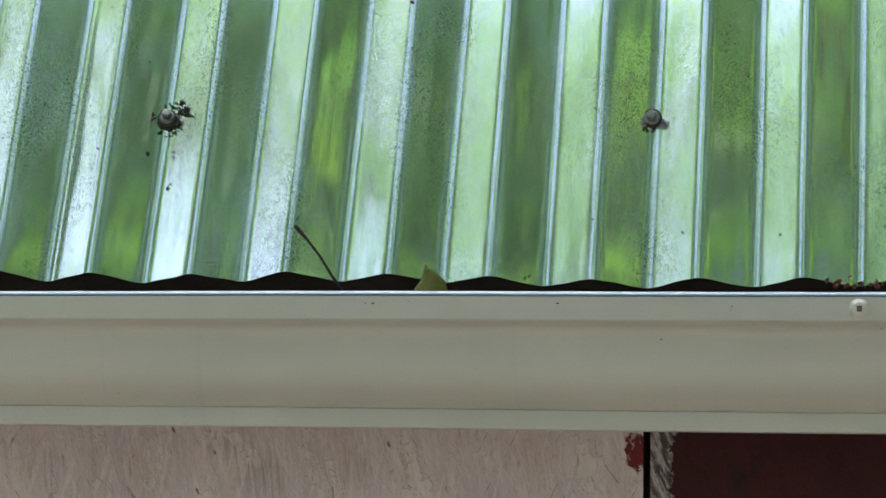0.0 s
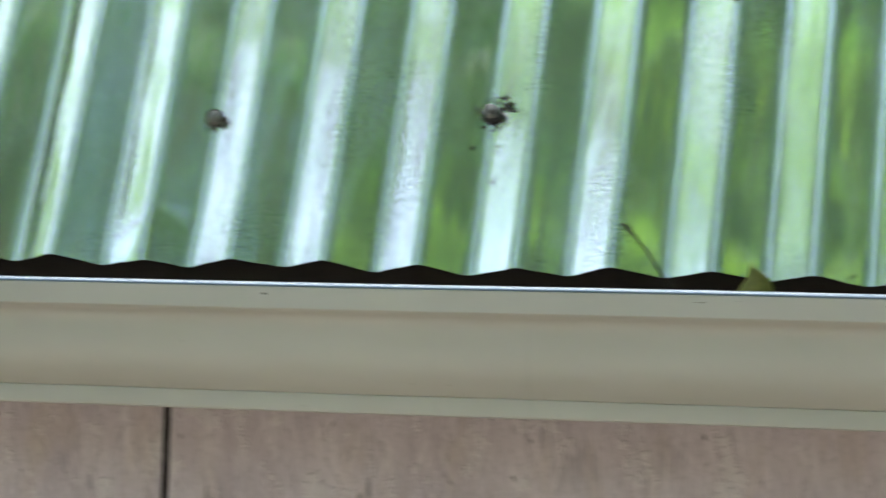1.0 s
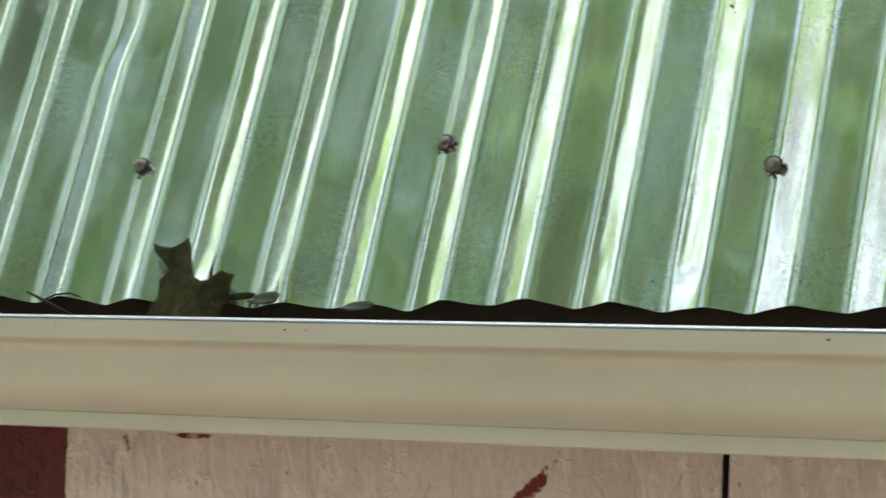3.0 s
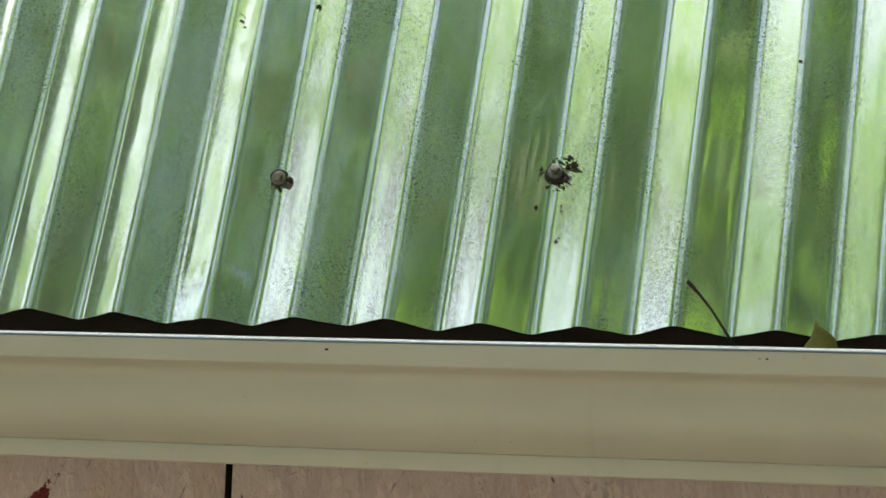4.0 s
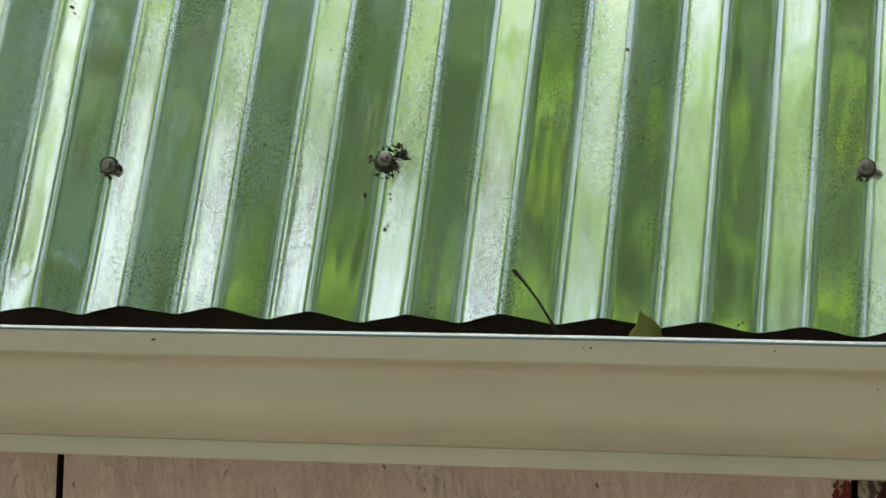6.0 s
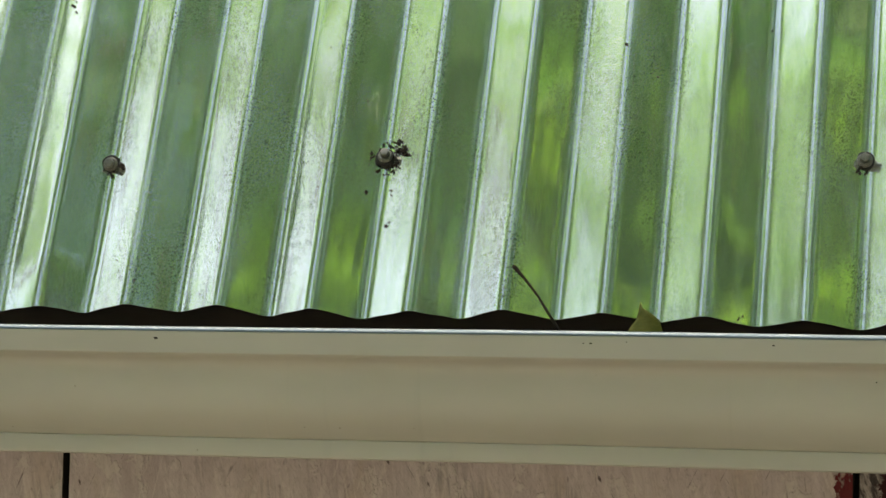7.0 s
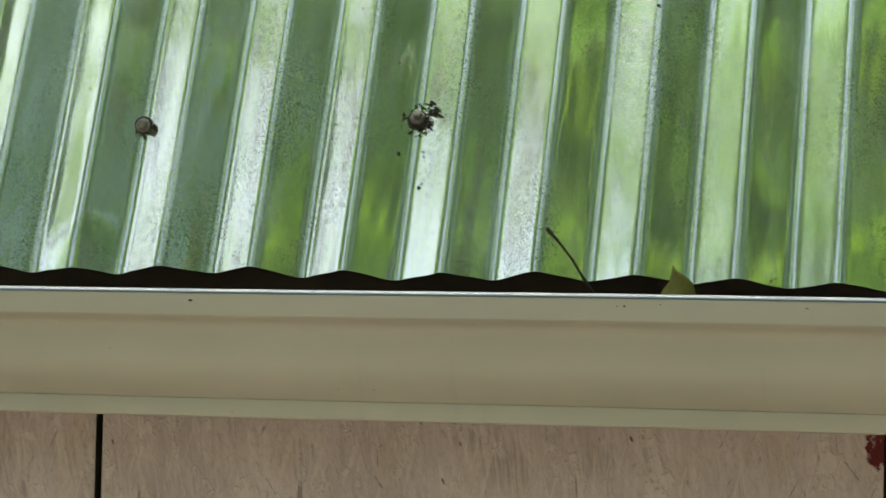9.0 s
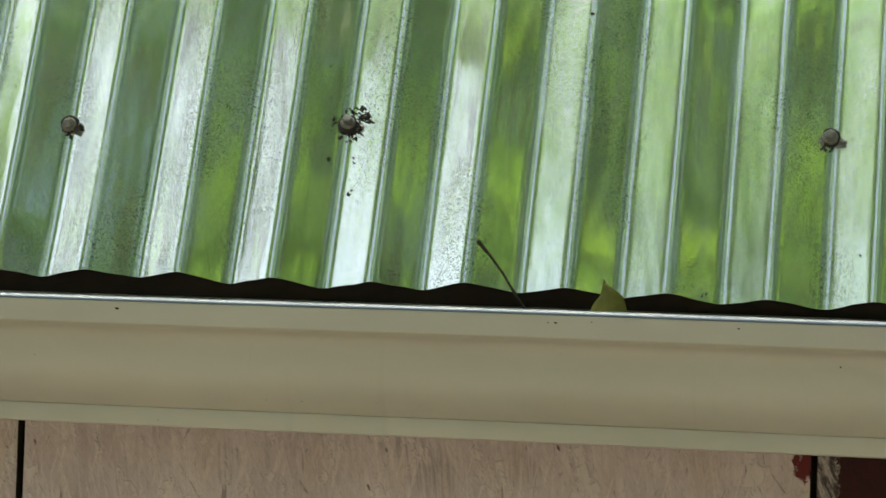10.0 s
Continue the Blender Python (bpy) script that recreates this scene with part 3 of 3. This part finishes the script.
heap += [(-0.008 + rng.uniform(-0.002, 0.002), 0.1245 + rng.uniform(-0.003, 0.003), 0.0026) for n in range(5)]
crumbs("debris", heap, GRIME_GAPS, "dark dry plant debris caught on a roofing screw", "debris", 1, 1.5)
for k, dx, s, *_ in screws:
    if k != 0:
        spots = [(k * PITCH + dx + rng.gauss(0, 0.0022), s - 0.007 + rng.gauss(0, 0.0016), rng.uniform(0.0012, 0.003)) for _ in range(9)]
        # Dark bits to the right stand in for the screw's cast shadow.
        if k < 0:
            spots += [(k * PITCH + dx + 0.009 + rng.uniform(-0.002, 0.002), s - 0.002 + rng.uniform(-0.002, 0.002), 0.003) for _ in range(6)]
        crumbs("debris", spots, GRIME_GAPS, "dark grime and shadow bits round a roofing screw", "debris", k)
spots = [(-0.0089, 0.095, 0.0035), (0.008, 0.097, 0.002), (0.009, 0.093, 0.002), (0.010, 0.072, 0.002), (0.008, 0.069, 0.003), (0.1689, 0.2102, 0.003),
         (-0.2562, 0.2518, 0.0032), (-0.252, 0.246, 0.002), (-0.258, 0.258, 0.002), (-0.254, 0.255, 0.0015), (-0.1991, 0.2641, 0.0042), (0.2595, 0.001, 0.0028), (0.262, 0.003, 0.002)]
spots += [(rng.uniform(-1.3, 0.6), rng.uniform(0.01, 0.3), rng.uniform(0.0008, 0.0018)) for _ in range(90)]
crumbs("specks", spots, GRIME_GAPS, "dark specks scattered over the metal sheet", "specks", 9)

# ---- specks on the gutter ----
bm = bmesh.new()
for x, z, size in ((-0.1161, -0.0197, 0.0028), (0.2931, -0.0192, 0.0016), (0.1769, -0.0194, 0.0018), (0.1722, -0.0194, 0.0012), (-0.5258, -0.0201, 0.0022), (-0.5084, -0.0199, 0.0016),
                   (-0.7259, -0.0204, 0.0014), (-0.8206, -0.0265, 0.0014), (-0.783, -0.0290, 0.0016), (0.2, -0.0182, 0.001), (0.40, -0.021, 0.001)):
    bmesh.ops.create_icosphere(bm, subdivisions=1, radius=0.5, matrix=Matrix.Translation((x, 0, z)) @ Matrix.Diagonal((size * 1.5, 0.0030, size * 0.8, 1)))
for x, z, size, back in ((-0.394, -0.0890, 0.0034, 0.0283), (0.1055, -0.0325, 0.0015, 0.007), (0.4897, -0.0336, 0.0028, 0.007), (0.2531, -0.074, 0.0013, 0.0198), (0.3563, -0.041, 0.0012, 0.0075)):
    bmesh.ops.create_icosphere(bm, subdivisions=1, radius=0.5, matrix=Matrix.Translation((x, back, z)) @ Matrix.Diagonal((size, 0.0034, size * 0.9, 1)))
ob = part("gutter_specks", bm, GRIME_GAPS)
ob.location = (0, LIP_Y, EAVE)
tagged(ob, "small dirt specks on the gutter's enamel", "specks", kind="stuff")


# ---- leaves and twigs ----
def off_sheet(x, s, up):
    """A place that stands off the sheet by up, shifted so the camera still sees it over (x, s)."""
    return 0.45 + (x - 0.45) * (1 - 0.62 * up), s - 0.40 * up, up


def leaf_sheet(name, outline, lift, material, label, veins=()):
    """A thin leaf from its outline on the slope, with a curl; lift(x, s) is its height over the sheet."""
    root = tagged(new(name), label, "leaf")
    bm = bmesh.new()
    f = bm.faces.new([bm.verts.new((x, s, 0)) for x, s in outline])
    bmesh.ops.triangulate(bm, faces=[f])
    for _ in range(3):
        bmesh.ops.subdivide_edges(bm, edges=[e for e in bm.edges if e.calc_length() > 0.004], cuts=1)
        bmesh.ops.triangulate(bm, faces=bm.faces[:])
    for v in bm.verts:
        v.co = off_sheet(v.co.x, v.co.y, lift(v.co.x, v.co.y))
    blade = part("blade", bm, material, root, smooth=True)
    blade.modifiers.new("thickness", "SOLIDIFY").thickness = 0.0003
    for line in veins:
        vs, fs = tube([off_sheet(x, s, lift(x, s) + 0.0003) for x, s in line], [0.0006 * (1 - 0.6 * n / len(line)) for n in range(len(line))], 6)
        linked("vein", vs, fs, TWIG, root)
    root.matrix_world = ROOF_POSE
    return root


OAK = [(-0.7041, -0.0400), (-0.7049, -0.0109), (-0.7022, -0.0011), (-0.6981, 0.0054), (-0.6989, 0.0142), (-0.7011, 0.0206), (-0.6974, 0.0246), (-0.6944, 0.0291),
       (-0.7010, 0.0360), (-0.7112, 0.0445), (-0.7155, 0.0525), (-0.7062, 0.0495), (-0.6963, 0.0485), (-0.6885, 0.0530), (-0.6834, 0.0579), (-0.6781, 0.0475),
       (-0.6741, 0.0341), (-0.6687, 0.0233), (-0.6620, 0.0199), (-0.6566, 0.0209), (-0.6527, 0.0239), (-0.6468, 0.0293), (-0.6401, 0.0274), (-0.6325, 0.0259),
       (-0.6340, 0.0196), (-0.6332, 0.0123), (-0.6329, 0.0050), (-0.6372, -0.0003), (-0.6374, -0.0100), (-0.6357, -0.0400)]
leaf_sheet("oak_leaf", OAK, lambda x, s: 0.030 + 0.004 * math.sin((x + 0.68) * 90) + 0.10 * max(s - 0.02, 0) * math.sin(x * 160) - 0.10 * min(s, 0), OAK_LEAF,
           "dark olive oak leaf standing in the gutter", [[(-0.667, -0.03), (-0.676, 0.0), (-0.684, 0.03), (-0.6835, 0.053)], [(-0.674, -0.005), (-0.66, 0.012), (-0.645, 0.024)], [(-0.681, 0.02), (-0.695, 0.036), (-0.712, 0.049)]])
TIP = [(0.1825, -0.030), (0.1838, -0.0130), (0.1868, -0.0060), (0.1902, -0.0012), (0.1914, 0.0055), (0.1920, 0.0118), (0.1942, 0.0072), (0.1968, 0.0058), (0.2020, 0.0022), (0.2062, -0.0015), (0.2082, -0.0070), (0.2098, -0.0130), (0.2090, -0.030)]
leaf_sheet("leaf", TIP, lambda x, s: 0.022 + 0.003 * math.sin((x - 0.19) * 200) - 0.1 * min(s, 0), YELLOW_LEAF, "yellow-green leaf tip standing up from the gutter")
CURL = [(-0.617, 0.004), (-0.611, 0.0085), (-0.602, 0.0115), (-0.593, 0.0125), (-0.5875, 0.010), (-0.590, 0.004), (-0.600, 0.0015), (-0.610, 0.0015)]
leaf_sheet("leaf_scrap", CURL, lambda x, s: 0.023 + 0.25 * abs(s - 0.006), GREY_LEAF, "curled grey-green leaf scrap on the roof's edge")
leaf_sheet("leaf_scrap", [(x + 0.083, (s - 0.006) * 0.75 + 0.001) for x, s in CURL], lambda x, s: 0.021 + 0.3 * abs(s - 0.002), GREY_LEAF, "curled grey-green leaf scrap on the roof's edge")
leaf_sheet("leaf_scrap", [(x - 0.022, s * 0.6 + 0.004) for x, s in CURL], lambda x, s: 0.024 + 0.3 * abs(s - 0.006), OAK_LEAF, "dark shrivelled leaf scrap beside the oak leaf")


def twig(points, radii, label):
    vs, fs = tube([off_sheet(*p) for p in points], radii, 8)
    ob = linked("twig", vs, fs, TWIG, smooth=True)
    ob.matrix_world = ROOF_POSE
    return tagged(ob, label, "twig")


# Held 6 cm off the sheet so its mirror image stays out of view.
twig([(0.1036, 0.0345, 0.062), (0.1050, 0.0330, 0.062), (0.1130, 0.0245, 0.064), (0.1230, 0.0125, 0.066), (0.1320, -0.0005, 0.068), (0.1400, -0.0115, 0.066), (0.1500, -0.027, 0.058)],
     [0.0013, 0.0015, 0.0009, 0.0008, 0.0009, 0.0010, 0.001], "thin dark leaf stalk standing off the roof's edge")
twig([(-0.8235, 0.0095, 0.022), (-0.8120, 0.0050, 0.024), (-0.7950, -0.0020, 0.026), (-0.7750, -0.0100, 0.028), (-0.755, -0.022, 0.020)], [0.0009, 0.0011, 0.0012, 0.0011, 0.001], "dark forked twig at the roof's edge")
twig([(-0.8060, 0.0025, 0.024), (-0.7950, 0.0075, 0.023), (-0.7820, 0.0090, 0.022), (-0.7700, 0.0055, 0.022)], [0.0009, 0.0008, 0.0007, 0.0004], "dark forked twig at the roof's edge")
twig([(-0.7130, -0.0085, 0.030), (-0.7050, -0.0080, 0.031), (-0.6985, 0.0010, 0.031)], [0.0007, 0.0005, 0.0004], "thin pale-brown stalk beside the oak leaf")
twig([(-0.6480, 0.0030, 0.034), (-0.6420, -0.0030, 0.034), (-0.6350, -0.0130, 0.034)], [0.0004, 0.0006, 0.0007], "thin brown stalk beside the oak leaf")
bits = [(0.456 + 0.0022 * n + rng.uniform(-0.002, 0.002), -0.0042 + rng.uniform(-0.001, 0.0035) * (1 if n % 5 else 2.0), rng.uniform(0.002, 0.0052)) for n in range(26)]
crumbs("flakes", bits, RED_CHIP, "red-brown paint flakes on the roof's edge", "flakes", 12)


# ---- unseen trees in front of the shed and beside it, for its reflections ----
def leaves(centres, count, spread, size, rng):
    vs, fs = [], []
    for c in centres:
        for _ in range(count):
            p = Vector(c) + Vector((rng.gauss(0, 1), rng.gauss(0, 1), rng.gauss(0, 0.75))) * spread
            u = Vector((rng.gauss(0, 1), rng.gauss(0, 1), rng.gauss(0, 0.5))).normalized()
            v = u.cross(Vector((rng.gauss(0, 1), rng.gauss(0, 1), rng.gauss(0, 1)))).normalized()
            l = size * rng.uniform(0.6, 1.3)
            n = len(vs)
            bend = u.cross(v) * l * 0.12
            vs += [p - u * l * 0.5, p + v * l * 0.28 + bend, p + u * l * 0.5, p - v * l * 0.28 + bend]
            fs += [(n, n + 1, n + 2), (n, n + 2, n + 3)]
    return vs, fs


def tree(x, y, height, reach, material, seed, label, clumps=70, per=55, size=0.17, low=0.25):
    rng = random.Random(seed)
    root = tagged(new("tree"), label, "tree", "trees round the shed")
    root.location = (x, y, 0)
    lean = Vector((rng.uniform(-0.06, 0.06), rng.uniform(-0.06, 0.06), 0))
    spine = [Vector((0, 0, height * 0.85 * n / 7)) + lean * height * (n / 7) ** 2 for n in range(8)]
    base_r = 0.018 * height + 0.04
    vs, fs = tube(spine, [base_r * (1.25 if n == 0 else 1 - 0.8 * n / 7) for n in range(8)], 9)
    centres = []
    for n in range(11):
        h = rng.uniform(low + 0.05, 0.8)
        start = spine[0].lerp(spine[-1], h / 0.85)
        a = rng.uniform(0, 6.28)
        out = reach * rng.uniform(0.6, 1.0) * (1.15 - 0.5 * abs(h - 0.5))
        tip = start + Vector((math.cos(a) * out, math.sin(a) * out, rng.uniform(0.1, 0.35) * height * 0.5))
        mid = start.lerp(tip, 0.5) + Vector((0, 0, 0.12 * out))
        v2, f2 = tube([start, mid, tip], [base_r * 0.35, base_r * 0.2, base_r * 0.06], 6)
        o = len(vs)
        vs, fs = vs + v2, fs + [tuple(i + o for i in f) for f in f2]
        centres += [mid.lerp(tip, rng.uniform(0.0, 1.1)) + Vector((rng.gauss(0, 0.25), rng.gauss(0, 0.25), rng.gauss(0, 0.25))) * reach * 0.5 for _ in range(clumps // 16)]
    while len(centres) < clumps:
        h = rng.uniform(low, 1.0)
        r = reach * math.sin(math.pi * min(1, (h - low) / (1 - low) * 0.8 + 0.2)) * math.sqrt(rng.random())
        a = rng.uniform(0, 6.28)
        centres.append(spine[0].lerp(spine[-1], min(h, 1)) + Vector((r * math.cos(a), r * math.sin(a), 0.1 * height * h)))
    linked("trunk", vs, fs, BARK, root, smooth=True)
    lv, lf = leaves(centres, per, reach * 0.17, size, rng)
    linked("crown", lv, lf, material, root)
    return root


DEEP, LIGHT = "unseen tall broad-leaved tree for reflections, deep green foliage", "unseen broad-leaved tree for reflections, foliage coloured sunlit yellow-green"
# Places, heights and density set what the sheet mirrors and how much sky shows.
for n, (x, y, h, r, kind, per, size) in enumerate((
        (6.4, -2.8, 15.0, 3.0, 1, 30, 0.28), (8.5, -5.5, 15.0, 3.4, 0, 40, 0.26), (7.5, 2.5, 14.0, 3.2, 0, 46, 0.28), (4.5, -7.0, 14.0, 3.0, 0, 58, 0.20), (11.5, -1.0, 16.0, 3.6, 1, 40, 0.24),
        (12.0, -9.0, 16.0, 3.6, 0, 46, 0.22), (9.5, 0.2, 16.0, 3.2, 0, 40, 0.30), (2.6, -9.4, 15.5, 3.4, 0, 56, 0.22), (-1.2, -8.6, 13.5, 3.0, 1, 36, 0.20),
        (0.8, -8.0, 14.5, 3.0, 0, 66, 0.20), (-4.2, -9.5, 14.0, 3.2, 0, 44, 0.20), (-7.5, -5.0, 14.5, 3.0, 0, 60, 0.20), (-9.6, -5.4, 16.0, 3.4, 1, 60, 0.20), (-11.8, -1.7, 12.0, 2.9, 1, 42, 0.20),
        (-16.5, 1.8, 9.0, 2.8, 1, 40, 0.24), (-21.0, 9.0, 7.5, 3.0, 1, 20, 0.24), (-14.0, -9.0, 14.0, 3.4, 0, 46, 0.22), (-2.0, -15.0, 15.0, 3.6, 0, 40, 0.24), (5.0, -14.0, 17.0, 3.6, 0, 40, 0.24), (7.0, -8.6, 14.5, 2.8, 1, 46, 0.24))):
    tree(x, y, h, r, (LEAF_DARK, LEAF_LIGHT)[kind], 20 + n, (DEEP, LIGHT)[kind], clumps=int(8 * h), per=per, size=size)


# An added foliage ring, out of view, that closes the horizon for reflections.
def far_woods():
    rng = random.Random(77)
    centres = []
    for n in range(520):
        a = 2 * math.pi * n / 520
        top = 7.0 + 2.5 * noise.noise((math.cos(a) * 4, math.sin(a) * 4, 0.3)) + 1.2 * noise.noise((math.cos(a) * 14, math.sin(a) * 14, 2.3))
        for _ in range(3):
            d = rng.uniform(26, 34)
            centres.append((d * math.cos(a), d * math.sin(a), rng.uniform(0.3, top)))
    vs, fs = leaves(centres, 22, 0.75, 0.7, rng)
    return tagged(linked("far_woods", vs, fs, LEAF_DARK), "unseen ring of green foliage closing the horizon", "woods", kind="stuff")


far_woods()
